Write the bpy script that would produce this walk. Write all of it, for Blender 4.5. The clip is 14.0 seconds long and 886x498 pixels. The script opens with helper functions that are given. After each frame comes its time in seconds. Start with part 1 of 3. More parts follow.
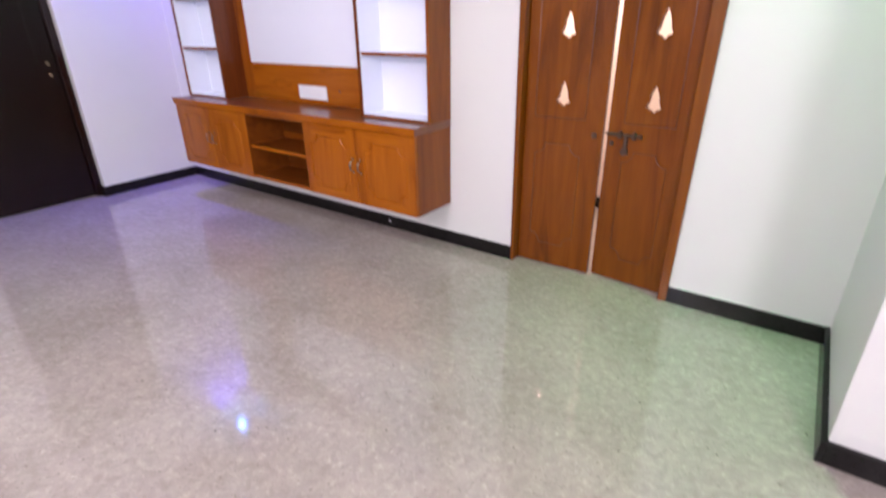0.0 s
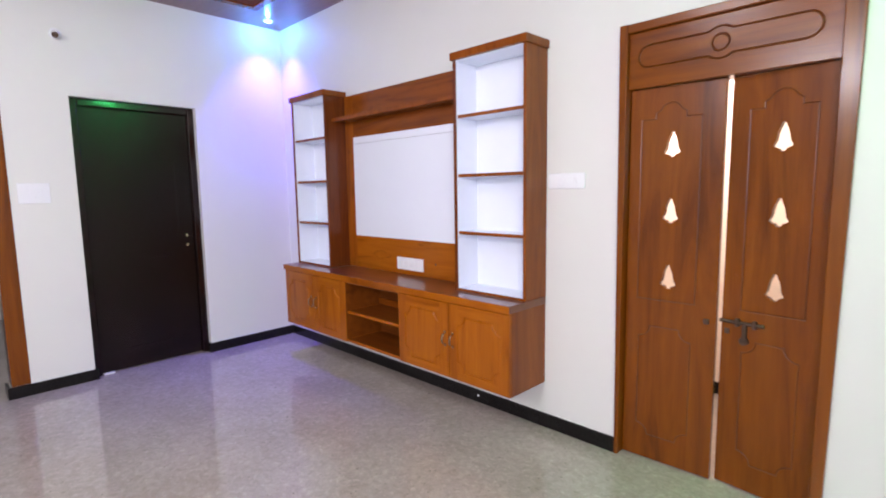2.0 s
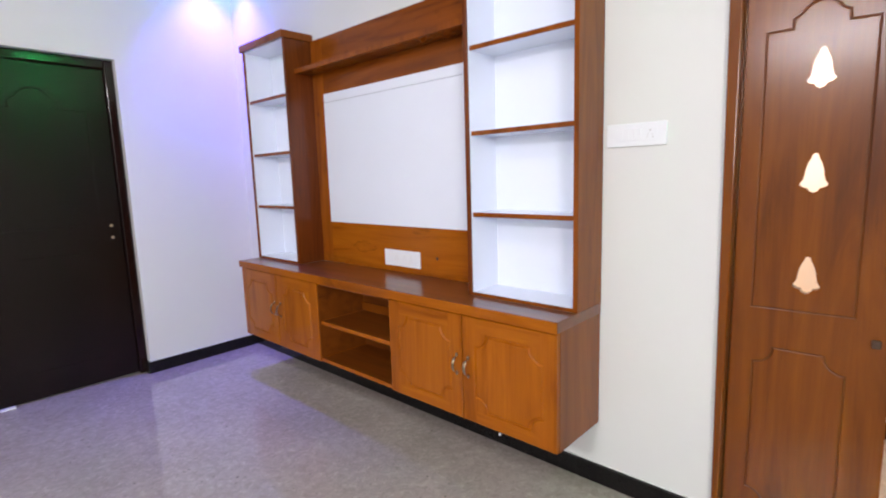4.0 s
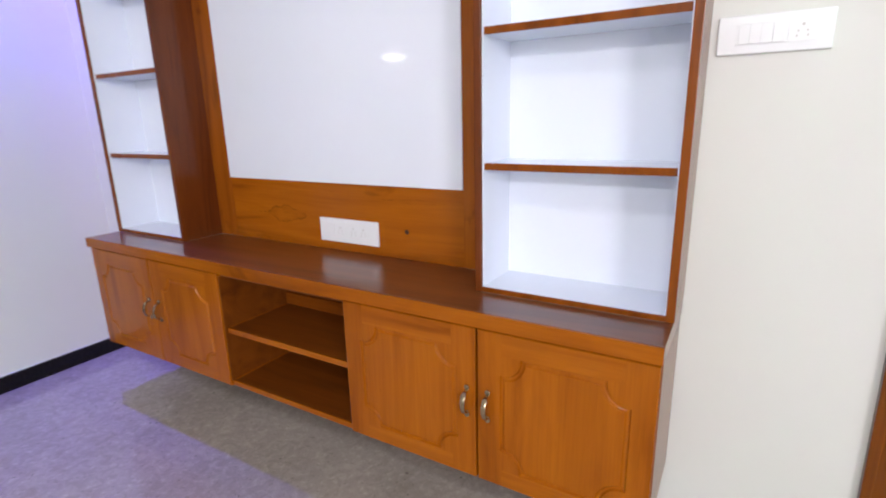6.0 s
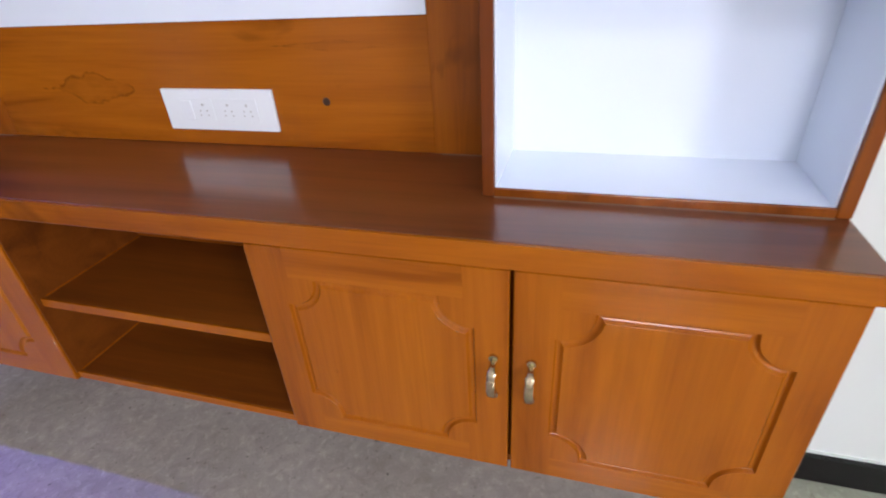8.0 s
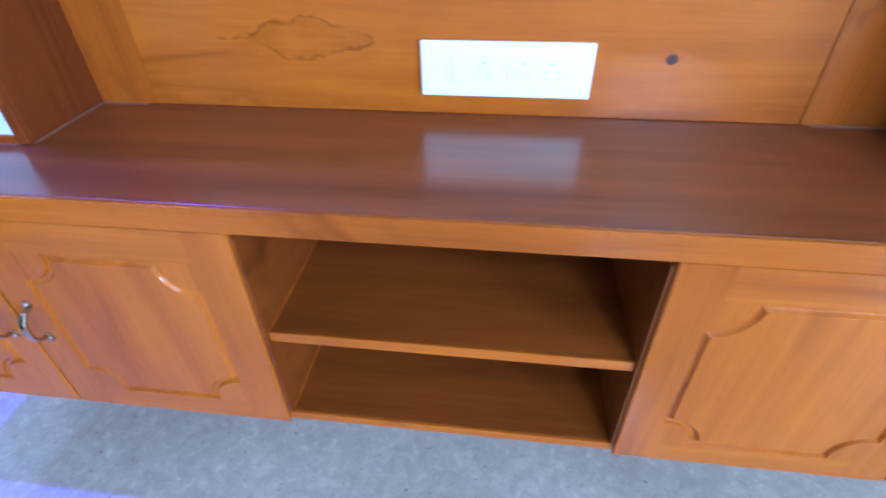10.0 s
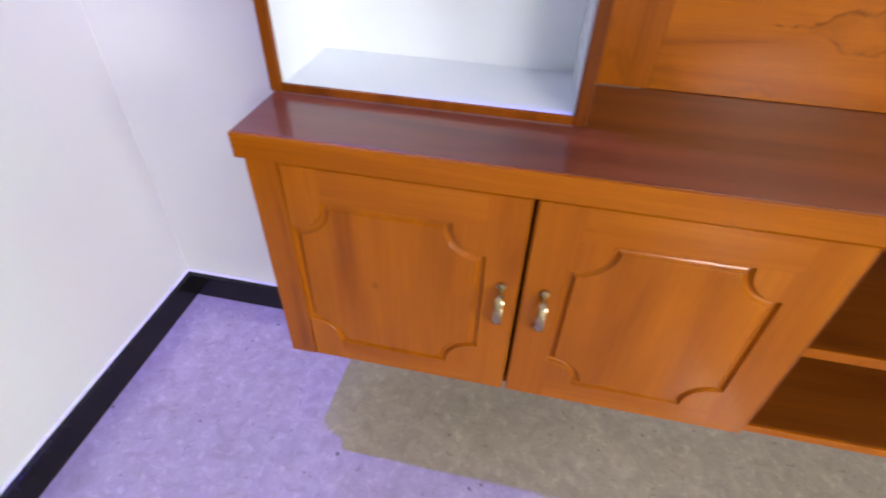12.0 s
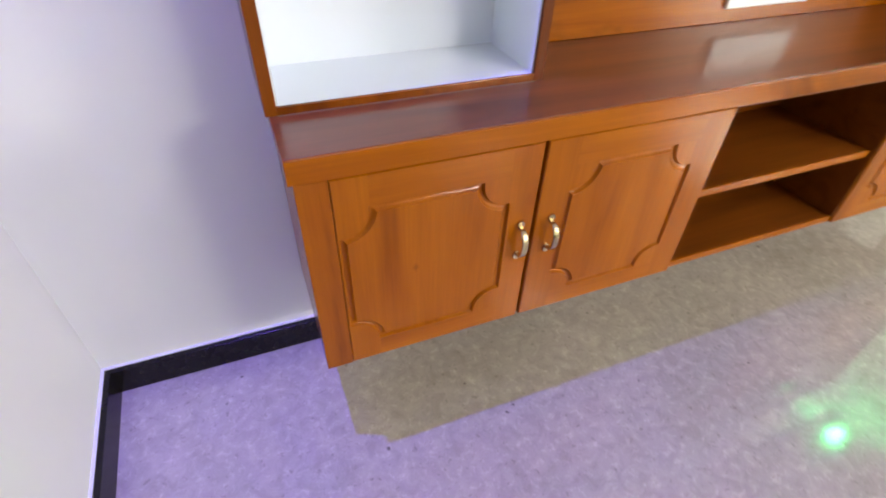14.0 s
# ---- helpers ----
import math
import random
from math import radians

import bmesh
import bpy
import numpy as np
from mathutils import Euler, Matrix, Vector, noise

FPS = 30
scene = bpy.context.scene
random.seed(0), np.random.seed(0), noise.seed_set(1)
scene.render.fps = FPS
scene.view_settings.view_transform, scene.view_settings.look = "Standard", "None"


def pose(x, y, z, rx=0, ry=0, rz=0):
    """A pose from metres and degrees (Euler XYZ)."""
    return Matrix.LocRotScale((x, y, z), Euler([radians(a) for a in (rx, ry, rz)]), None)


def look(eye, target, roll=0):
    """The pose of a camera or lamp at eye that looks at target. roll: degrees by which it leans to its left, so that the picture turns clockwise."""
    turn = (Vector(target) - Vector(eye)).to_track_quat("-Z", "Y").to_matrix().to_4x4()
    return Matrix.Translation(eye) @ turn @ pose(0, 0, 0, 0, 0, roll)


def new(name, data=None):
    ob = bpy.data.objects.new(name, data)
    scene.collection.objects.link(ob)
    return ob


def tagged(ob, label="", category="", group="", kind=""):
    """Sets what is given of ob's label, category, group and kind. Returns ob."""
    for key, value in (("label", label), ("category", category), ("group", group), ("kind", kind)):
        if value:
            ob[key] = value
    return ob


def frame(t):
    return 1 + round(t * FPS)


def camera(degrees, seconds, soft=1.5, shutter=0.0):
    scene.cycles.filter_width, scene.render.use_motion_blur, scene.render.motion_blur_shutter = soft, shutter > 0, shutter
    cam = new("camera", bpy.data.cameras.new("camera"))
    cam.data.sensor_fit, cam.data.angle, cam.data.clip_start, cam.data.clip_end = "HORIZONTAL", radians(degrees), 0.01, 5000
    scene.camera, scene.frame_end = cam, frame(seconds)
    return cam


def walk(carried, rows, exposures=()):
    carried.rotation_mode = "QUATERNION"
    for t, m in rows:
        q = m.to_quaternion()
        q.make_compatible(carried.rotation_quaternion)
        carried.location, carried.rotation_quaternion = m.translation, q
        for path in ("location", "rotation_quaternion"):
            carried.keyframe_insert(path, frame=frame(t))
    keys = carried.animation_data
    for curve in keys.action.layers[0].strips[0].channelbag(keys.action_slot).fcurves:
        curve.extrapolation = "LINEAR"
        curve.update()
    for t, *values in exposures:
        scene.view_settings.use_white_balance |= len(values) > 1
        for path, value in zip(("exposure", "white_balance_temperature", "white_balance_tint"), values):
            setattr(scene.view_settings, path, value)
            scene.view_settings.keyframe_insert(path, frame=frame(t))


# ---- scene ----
cam = camera(82.7, 14.0, 1.9, 0.45)
PATH = [
    (0, (4.655, -2.456, 1.286), (3.588, -0.974, 0.47), -0.6),
    (0.5, (4.689, -2.485, 1.37), (3.454, -1.0, 0.851), -0.4),
    (1, (4.704, -2.501, 1.408), (3.378, -1.04, 1.078), -1.1),
    (1.5, (4.681, -2.494, 1.409), (3.303, -1.064, 1.179), -1.4),
    (2, (4.544, -2.426, 1.394), (3.141, -1.02, 1.161), -0.9),
    (2.5, (4.346, -2.344, 1.394), (2.944, -0.937, 1.162), -0.7),
    (3, (4.185, -2.227, 1.361), (2.795, -0.808, 1.128), -0.6),
    (5.5, (3.242, -1.457, 1.28), (2.093, 0.119, 0.836), -2.8),
    (6, (3.057, -1.431, 1.264), (2.062, 0.229, 0.761), -1.4),
    (6.5, (2.938, -1.357, 1.222), (2.087, 0.339, 0.59), -1.4),
    (7, (2.826, -1.19, 1.179), (2.076, 0.494, 0.403), -2.7),
    (9.5, (2.041, -0.866, 1.129), (1.805, 0.697, -0.097), -1.8),
    (10, (1.801, -0.866, 1.141), (1.59, 0.696, -0.091), -1.2),
    (10.5, (1.623, -0.876, 1.132), (1.46, 0.693, -0.098), 0.0),
    (11, (1.377, -0.835, 1.107), (1.198, 0.706, -0.155), 1.7),
    (11.5, (1.164, -0.847, 1.116), (0.878, 0.651, -0.179), 2.2),
    (12, (0.952, -0.943, 1.13), (0.675, 0.558, -0.162), 2.1),
    (12.5, (0.779, -0.944, 1.127), (0.553, 0.558, -0.175), 2.3),
    (13, (0.684, -0.888, 1.126), (0.636, 0.619, -0.189), 1.0),
    (13.5, (0.592, -0.928, 1.139), (0.941, 0.518, -0.199), 3.1),
    (14, (0.489, -1.012, 1.161), (1.082, 0.383, -0.143), 2.2),
]
EXPOSURE = [(0, -0.28, 6500, 25), (1, -0.35, 6450, 22), (3, -0.34, 6500, 12), (6, -0.32, 6600, 9), (7.2, -0.28, 6450, 9), (9.3, -0.10, 5800, 8), (9.6, 0.07, 5600, 6), (10, 0.72, 4250, -1), (10.5, 0.58, 4600, 0),
            (11, 0.26, 5450, 2), (11.5, 0.20, 6300, 1), (12, 0.28, 7150, 2), (12.5, 0.28, 7550, 2), (13, 0.10, 7650, 2), (13.5, 0.14, 7500, 0), (14, 0.24, 7500, -1)]
walk(cam, [(t, look(eye, target, roll)) for t, eye, target, roll in PATH], EXPOSURE)

# ---- light ----
world = bpy.data.worlds.new("world")
scene.world = world
world.use_nodes = True
world.node_tree.nodes["Background"].inputs["Color"].default_value = (0.6, 0.7, 0.9, 1)
world.node_tree.nodes["Background"].inputs["Strength"].default_value = 0.8

VIOLET, GREEN, WHITE, WARM = (0.110, 0.054, 1.0), (0.06, 1.0, 0.27), (1.0, 0.95, 1.0), (1.0, 0.85, 0.75)


def lamp(name, kind, place, target, power, colour, **more):
    data = bpy.data.lights.new(name, kind)
    data.energy, data.color = power, colour
    for key, value in more.items():
        if key == "size":
            data.size = value
        elif key == "size_y":
            data.shape, data.size_y = "RECTANGLE", value
        elif key == "radius":
            data.shadow_soft_size = value
        elif key == "cone":
            data.spot_size, data.spot_blend = radians(value), 1.0
    ob = new(name, data)
    ob.matrix_world = look(place, target)
    return ob


CEIL = 2.895
SPOT_A, SPOT_B = (0.2, -0.21), (4.64, -0.20)
# added lamp for light from the east; the window around it is unseen
lamp("added_east_light", "AREA", (6.19, -3.90, 1.95), (3.0, -3.3, 1.90), 165, WHITE, size=1.2, size_y=1.25)
# added lamp on the unseen south wall, to light the unit's front
lamp("added_south_light", "AREA", (3.5, -5.40, 2.72), (3.5, -4.0, 2.35), 84, WHITE, size=1.2, size_y=0.06)
# added overhead lamp; no such ceiling light is known here
lamp("added_overhead_light", "AREA", (3.0, -2.95, 3.07), (3.0, -2.95, 0), 32, WHITE, size=0.6, size_y=0.6)
lamp("tube_light_west", "AREA", (-1.35, -4.70, 2.10), (-1.2, -3.0, 1.6), 5, WHITE, size=0.3, size_y=0.06)
lamp("violet_spot", "SPOT", (*SPOT_A, CEIL - 0.03), (*SPOT_A, 0), 315, VIOLET, radius=0.012, cone=88)
lamp("violet_glow", "POINT", (*SPOT_A, CEIL - 0.05), (*SPOT_A, 0), 9, (0.06, 0.30, 1.0), radius=0.010)
lamp("green_spot", "SPOT", (*SPOT_B, CEIL - 0.03), (*SPOT_B, 0), 115, GREEN, radius=0.012, cone=62)
lamp("green_glow", "POINT", (*SPOT_B, CEIL - 0.05), (*SPOT_B, 0), 23, GREEN, radius=0.010)
lamp("prayer_room_bulb", "POINT", (3.3, 0.45, 1.95), (3.3, 0.4, 0), 70, WARM, radius=0.04)

# ---- materials ----


def material(name):
    m = bpy.data.materials.new(name)
    m.use_nodes = True
    return m, m.node_tree, m.node_tree.nodes["Principled BSDF"]


def node(tree, kind, **inputs):
    n = tree.nodes.new(kind)
    for key, value in inputs.items():
        n.inputs[key.replace("_", " ")].default_value = value
    return n


def ramp(tree, source, stops):
    n = tree.nodes.new("ShaderNodeValToRGB")
    n.color_ramp.elements[0].position, n.color_ramp.elements[0].color = stops[0][0], (*stops[0][1], 1)
    n.color_ramp.elements[1].position, n.color_ramp.elements[1].color = stops[-1][0], (*stops[-1][1], 1)
    for place, colour in stops[1:-1]:
        n.color_ramp.elements.new(place).color = (*colour, 1)
    tree.links.new(source, n.inputs["Fac"])
    return n.outputs["Color"]


def coords(tree, scale, jitter=True):
    tc = tree.nodes.new("ShaderNodeTexCoord")
    mp = tree.nodes.new("ShaderNodeMapping")
    mp.inputs["Scale"].default_value = scale
    tree.links.new(tc.outputs["Object"], mp.inputs["Vector"])
    if jitter:
        info = tree.nodes.new("ShaderNodeObjectInfo")
        mul = tree.nodes.new("ShaderNodeMath")
        mul.operation = "MULTIPLY"
        mul.inputs[1].default_value = 23.0
        tree.links.new(info.outputs["Random"], mul.inputs[0])
        tree.links.new(mul.outputs[0], mp.inputs["Location"])
    return mp.outputs["Vector"]


def noise_of(tree, vector, scale, detail=4.0, rough=0.5, distortion=0.0):
    n = node(tree, "ShaderNodeTexNoise", Scale=scale, Detail=detail, Roughness=rough, Distortion=distortion)
    tree.links.new(vector, n.inputs["Vector"])
    return n.outputs["Fac"]


def mix(tree, a, b, fac, blend="MIX"):
    n = tree.nodes.new("ShaderNodeMix")
    n.data_type, n.blend_type = "RGBA", blend
    for value, slot in ((fac, 0), (a, 6), (b, 7)):
        if isinstance(value, bpy.types.NodeSocket):
            tree.links.new(value, n.inputs[slot])
        else:
            n.inputs[slot].default_value = value if slot == 0 else (*value, 1)
    return n.outputs[2]


def bump(tree, bsdf, height, strength, distance):
    n = node(tree, "ShaderNodeBump", Strength=strength, Distance=distance)
    tree.links.new(height, n.inputs["Height"])
    tree.links.new(n.outputs["Normal"], bsdf.inputs["Normal"])


def wood(name, axis, dark, mid, light, rough=0.23, coat=0.10, knots=0.5, figure=None, gloss=0.22, rails=None):
    """Varnished timber, its grain along axis; rails gives the share of a door taken by stiles and cross-grained rails."""
    m, tree, b = material(name)
    scale = [9.0, 9.0, 9.0]
    scale[axis] = 0.9
    v = coords(tree, scale)
    big = noise_of(tree, v, 1.0, 5.0, 0.55, 1.6)
    colour = ramp(tree, big, [(0.28, dark), (0.46, mid), (0.72, light)])
    fine = [170.0, 170.0, 170.0]
    fine[axis] = 5.0
    fibre = noise_of(tree, coords(tree, fine), 1.0, 3.0, 0.6)
    tone = ramp(tree, fibre, [(0.3, (0.72, 0.70, 0.66)), (0.7, (1.12, 1.10, 1.08))])
    colour = mix(tree, colour, tone, 0.36, "MULTIPLY")
    if rails:
        side, low, high = rails
        cross = [9.0, 9.0, 12.0]
        cross[0] = 0.9
        along = ramp(tree, noise_of(tree, coords(tree, cross), 1.0, 5.0, 0.55, 1.6), [(0.28, dark), (0.46, mid), (0.72, light)])
        thread = [5.0, 170.0, 170.0]
        along = mix(tree, along, ramp(tree, noise_of(tree, coords(tree, thread), 1.0, 3.0, 0.6), [(0.3, (0.72, 0.70, 0.66)), (0.7, (1.12, 1.10, 1.08))]), 0.36, "MULTIPLY")
        own = tree.nodes.new("ShaderNodeTexCoord")
        split = tree.nodes.new("ShaderNodeSeparateXYZ")
        tree.links.new(own.outputs["Generated"], split.inputs[0])
        tests = []
        for axis_name, kind, limit in (("X", "GREATER_THAN", side), ("X", "LESS_THAN", 1 - side), ("Z", "GREATER_THAN", high), ("Z", "LESS_THAN", low)):
            t = tree.nodes.new("ShaderNodeMath")
            t.operation = kind
            t.inputs[1].default_value = limit
            tree.links.new(split.outputs[axis_name], t.inputs[0])
            tests.append(t.outputs[0])
        inside = mix(tree, (0, 0, 0), tests[0], tests[1])
        ends = mix(tree, tests[2], (1, 1, 1), tests[3])
        colour = mix(tree, colour, along, mix(tree, (0, 0, 0), ends, inside))
    wide = [2.6, 2.6, 2.6]
    wide[axis] = 1.0
    blot = noise_of(tree, coords(tree, wide), 1.7, 3.0, 0.5, 2.5)
    stain = ramp(tree, blot, [(0.62, (0, 0, 0)), (0.74, (1, 1, 1))])
    colour = mix(tree, colour, tuple(c * 0.55 for c in dark), mix(tree, (0, 0, 0), stain, knots))
    for (fx, fy, fz), (sx, sz) in figure or ():
        tc = tree.nodes.new("ShaderNodeTexCoord")
        mp = tree.nodes.new("ShaderNodeMapping")
        mp.inputs["Location"].default_value = (-fx / sx, 0, -fz / sz)
        mp.inputs["Scale"].default_value = (1 / sx, 0, 1 / sz)
        tree.links.new(tc.outputs["Object"], mp.inputs["Vector"])
        warp = noise_of(tree, coords(tree, (14, 14, 14), False), 1.0, 4.0, 0.6)
        size = tree.nodes.new("ShaderNodeVectorMath")
        size.operation = "ABSOLUTE"
        tree.links.new(mp.outputs["Vector"], size.inputs[0])
        far = tree.nodes.new("ShaderNodeVectorMath")
        far.operation = "DOT_PRODUCT"
        far.inputs[1].default_value = (1, 0, 1)
        tree.links.new(size.outputs["Vector"], far.inputs[0])
        add = tree.nodes.new("ShaderNodeMath")
        add.operation = "MULTIPLY_ADD"
        add.inputs[1].default_value = 1.3
        tree.links.new(warp, add.inputs[0])
        tree.links.new(far.outputs["Value"], add.inputs[2])
        line = ramp(tree, add.outputs[0], [(0.0, (0.7, 0.7, 0.7)), (0.35, (0.5, 0.5, 0.5)), (0.62, (0.0, 0.0, 0.0))] if sz > sx else [(0.0, (0.25, 0.25, 0.25)), (0.66, (0.18, 0.18, 0.18)), (0.73, (0.62, 0.62, 0.62)), (0.77, (0.0, 0.0, 0.0))])
        add.use_clamp = False
        half = tree.nodes.new("ShaderNodeMath")
        half.operation = "MULTIPLY"
        half.inputs[1].default_value = 0.5
        tree.links.new(add.outputs[0], half.inputs[0])
        tree.links.new(half.outputs[0], line.node.inputs["Fac"])
        gaps = ramp(tree, noise_of(tree, coords(tree, (17, 17, 31), False), 1.0, 2.0), [(0.40, (0.15, 0.15, 0.15)), (0.56, (1, 1, 1))])
        colour = mix(tree, colour, tuple(c * 0.5 for c in dark), mix(tree, line, gaps, 1.0, "MULTIPLY"))
    tree.links.new(colour, b.inputs["Base Color"])
    b.inputs["Roughness"].default_value = rough
    b.inputs["Specular IOR Level"].default_value = gloss
    b.inputs["Coat Weight"].default_value = coat
    b.inputs["Coat Roughness"].default_value = 0.16
    bump(tree, b, fibre, 0.06, 0.001)
    return m


def plain(name, colour, rough, metal=0.0, vary=0.06, scale=6.0, coat=0.0, relief=0.0, gloss=0.5):
    m, tree, b = material(name)
    n = noise_of(tree, coords(tree, (1, 1, 1), False), scale, 5.0, 0.6)
    low, high = tuple(c * (1 - vary) for c in colour), tuple(min(1, c * (1 + vary)) for c in colour)
    tree.links.new(ramp(tree, n, [(0.3, low), (0.7, high)]), b.inputs["Base Color"])
    b.inputs["Roughness"].default_value, b.inputs["Metallic"].default_value = rough, metal
    b.inputs["Coat Weight"].default_value, b.inputs["Specular IOR Level"].default_value = coat, gloss
    if relief:
        bump(tree, b, noise_of(tree, coords(tree, (1, 1, 1), False), scale * 30, 3.0), relief, 0.001)
    return m


def glowing(name, colour, strength):
    m, tree, b = material(name)
    b.inputs["Base Color"].default_value = (*colour, 1)
    b.inputs["Emission Color"].default_value = (*colour, 1)
    b.inputs["Emission Strength"].default_value = strength
    return m


def wall_paint(name, colour):
    m, tree, b = material(name)
    v = coords(tree, (1, 1, 1), False)
    cloud = noise_of(tree, v, 1.3, 5.0, 0.6)
    base = ramp(tree, cloud, [(0.3, tuple(c * 0.965 for c in colour)), (0.7, colour)])
    scuff = ramp(tree, noise_of(tree, v, 7.0, 6.0, 0.7), [(0.66, (1, 1, 1)), (0.8, (0.93, 0.92, 0.90))])
    tree.links.new(mix(tree, base, scuff, 1.0, "MULTIPLY"), b.inputs["Base Color"])
    b.inputs["Roughness"].default_value = 0.5
    bump(tree, b, noise_of(tree, v, 90.0, 4.0), 0.12, 0.002)
    return m


def granite(name):
    m, tree, b = material(name)
    v = coords(tree, (1, 1, 1), False)
    cloud = ramp(tree, noise_of(tree, v, 2.2, 5.0, 0.6), [(0.3, (0.338, 0.302, 0.270)), (0.7, (0.414, 0.372, 0.336))])
    flake = ramp(tree, noise_of(tree, v, 24.0, 6.0, 0.66, 0.8), [(0.34, (0.76, 0.75, 0.73)), (0.5, (1, 1, 1)), (0.68, (1.28, 1.27, 1.25))])
    colour = mix(tree, cloud, flake, 0.5, "MULTIPLY")
    chip = ramp(tree, noise_of(tree, v, 48.0, 4.0, 0.65, 0.6), [(0.54, (1, 1, 1)), (0.66, (1.50, 1.50, 1.48))])
    colour = mix(tree, colour, chip, 0.38, "MULTIPLY")
    pit = ramp(tree, noise_of(tree, v, 52.0, 4.0, 0.65, 0.5), [(0.31, (0.50, 0.47, 0.45)), (0.39, (1, 1, 1))])
    colour = mix(tree, colour, pit, 0.5, "MULTIPLY")
    fine = ramp(tree, noise_of(tree, v, 150.0, 4.0, 0.7), [(0.33, (0.80, 0.79, 0.78)), (0.62, (1.08, 1.08, 1.08))])
    colour = mix(tree, colour, fine, 0.18, "MULTIPLY")
    speck = node(tree, "ShaderNodeTexVoronoi", Scale=26.0, Randomness=1.0)
    tree.links.new(v, speck.inputs["Vector"])
    dot = ramp(tree, mix(tree, speck.outputs["Distance"], noise_of(tree, v, 60.0, 3.0, 0.6), 0.35), [(0.20, (0.75, 0.75, 0.75)), (0.26, (0, 0, 0))])
    patch = ramp(tree, noise_of(tree, v, 9.0, 3.0), [(0.52, (0, 0, 0)), (0.60, (1, 1, 1))])
    colour = mix(tree, colour, (0.09, 0.075, 0.065), mix(tree, dot, patch, 1.0, "MULTIPLY"))
    tree.links.new(colour, b.inputs["Base Color"])
    smear = ramp(tree, noise_of(tree, v, 3.0, 5.0, 0.7), [(0.3, (0.05, 0.05, 0.05)), (0.75, (0.10, 0.10, 0.10))])
    tree.links.new(smear, b.inputs["Roughness"])
    b.inputs["IOR"].default_value = 1.56
    return m


TEAK = ((0.190, 0.045, 0.002), (0.308, 0.083, 0.0035), (0.395, 0.116, 0.005))
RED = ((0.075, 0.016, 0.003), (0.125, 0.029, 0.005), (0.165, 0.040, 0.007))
DEEP = ((0.092, 0.022, 0.006), (0.148, 0.039, 0.010), (0.190, 0.053, 0.013))
DOOR = ((0.120, 0.028, 0.003), (0.205, 0.051, 0.004), (0.255, 0.067, 0.006))
teak_x = wood("teak_along", 0, *TEAK, gloss=0.15)
teak_z = wood("teak_upright", 2, *TEAK, rough=0.24, coat=0.2, knots=0.08, gloss=0.16)
teak_door = wood("teak_door", 2, (0.240, 0.060, 0.002), (0.325, 0.090, 0.0035), (0.400, 0.120, 0.005), rough=0.22, coat=0.20, knots=0.08, gloss=0.14, rails=(0.16, 0.115, 0.865), figure=[((1.275, 0, 0.385), (0.012, 0.020)), ((2.165, 0, 0.455), (0.010, 0.016)), ((2.72, 0, 0.46), (0.014, 0.026)), ((0.72, 0, 0.50), (0.016, 0.03))])
side_z = wood("teak_side", 2, *DOOR, knots=0.2)
deep_x = wood("worktop_teak", 0, *DEEP, rough=0.30, coat=0.42, knots=0.2, gloss=0.35)
teak_figured = wood("teak_figured", 0, *TEAK, knots=0.5, figure=[((1.455, 0, 0.899), (0.172, 0.047)), ((2.10, 0, 0.988), (0.17, 0.012))])
side_x = wood("teak_rail", 0, *DOOR, knots=0.3)
# teak darkened so that its colour carries the shade inside the niche
dark_in = wood("shaded_niche_wood", 0, (0.098, 0.024, 0.003), (0.160, 0.041, 0.004), (0.205, 0.055, 0.006), rough=0.4, coat=0.05, knots=0.1)
PRAYER = ((0.100, 0.024, 0.002), (0.166, 0.043, 0.0025), (0.214, 0.060, 0.0035))
door_z = wood("door_teak", 2, *PRAYER, rough=0.21, coat=0.0, knots=0.15, gloss=0.36)
door_x = wood("door_teak_along", 0, *PRAYER, rough=0.21, coat=0.0, knots=0.15, gloss=0.36)
# darker tone of the door teak for the groove walls
groove_wood = wood("darker_groove_wood", 2, (0.075, 0.019, 0.0015), (0.125, 0.034, 0.0025), (0.160, 0.046, 0.0035), rough=0.4, knots=0.0)
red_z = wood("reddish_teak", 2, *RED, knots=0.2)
teak_knotty = wood("teak_knotty", 2, (0.165, 0.041, 0.003), (0.265, 0.069, 0.0045), (0.335, 0.095, 0.006), knots=0.9)
ceiling_wood = wood("ceiling_wood", 0, (0.12, 0.045, 0.045), (0.15, 0.056, 0.058), (0.18, 0.068, 0.070), rough=0.3, coat=0.4, knots=0.0, gloss=0.5)
black_wood = wood("dark_door_wood", 2, (0.004, 0.0018, 0.0014), (0.007, 0.003, 0.0024), (0.011, 0.005, 0.004), rough=0.25, coat=0.0, knots=0.0, gloss=0.30)
frame_wood = wood("dark_frame_wood", 2, (0.005, 0.0018, 0.0014), (0.009, 0.003, 0.0024), (0.014, 0.005, 0.004), rough=0.11, coat=0.0, knots=0.0, gloss=0.34)
white_wall = wall_paint("white_wall_paint", (0.705, 0.725, 0.705))
cream_wall = wall_paint("cream_wall_paint", (0.80, 0.70, 0.60))
white_ceiling = wall_paint("white_ceiling_paint", (0.80, 0.80, 0.80))
floor_stone = granite("polished_granite")
black_stone = plain("black_granite", (0.010, 0.009, 0.009), 0.22, vary=0.35, scale=60.0, gloss=0.22)
white_laminate = plain("white_laminate", (0.79, 0.85, 0.96), 0.22, vary=0.012, scale=3.0, coat=0.3)
white_plastic = plain("white_plastic", (0.80, 0.83, 0.87), 0.22, vary=0.01)
grey_plastic = plain("grey_slot", (0.50, 0.50, 0.51), 0.5)
soft_grey = plain("soft_grey", (0.30, 0.30, 0.30), 0.4)
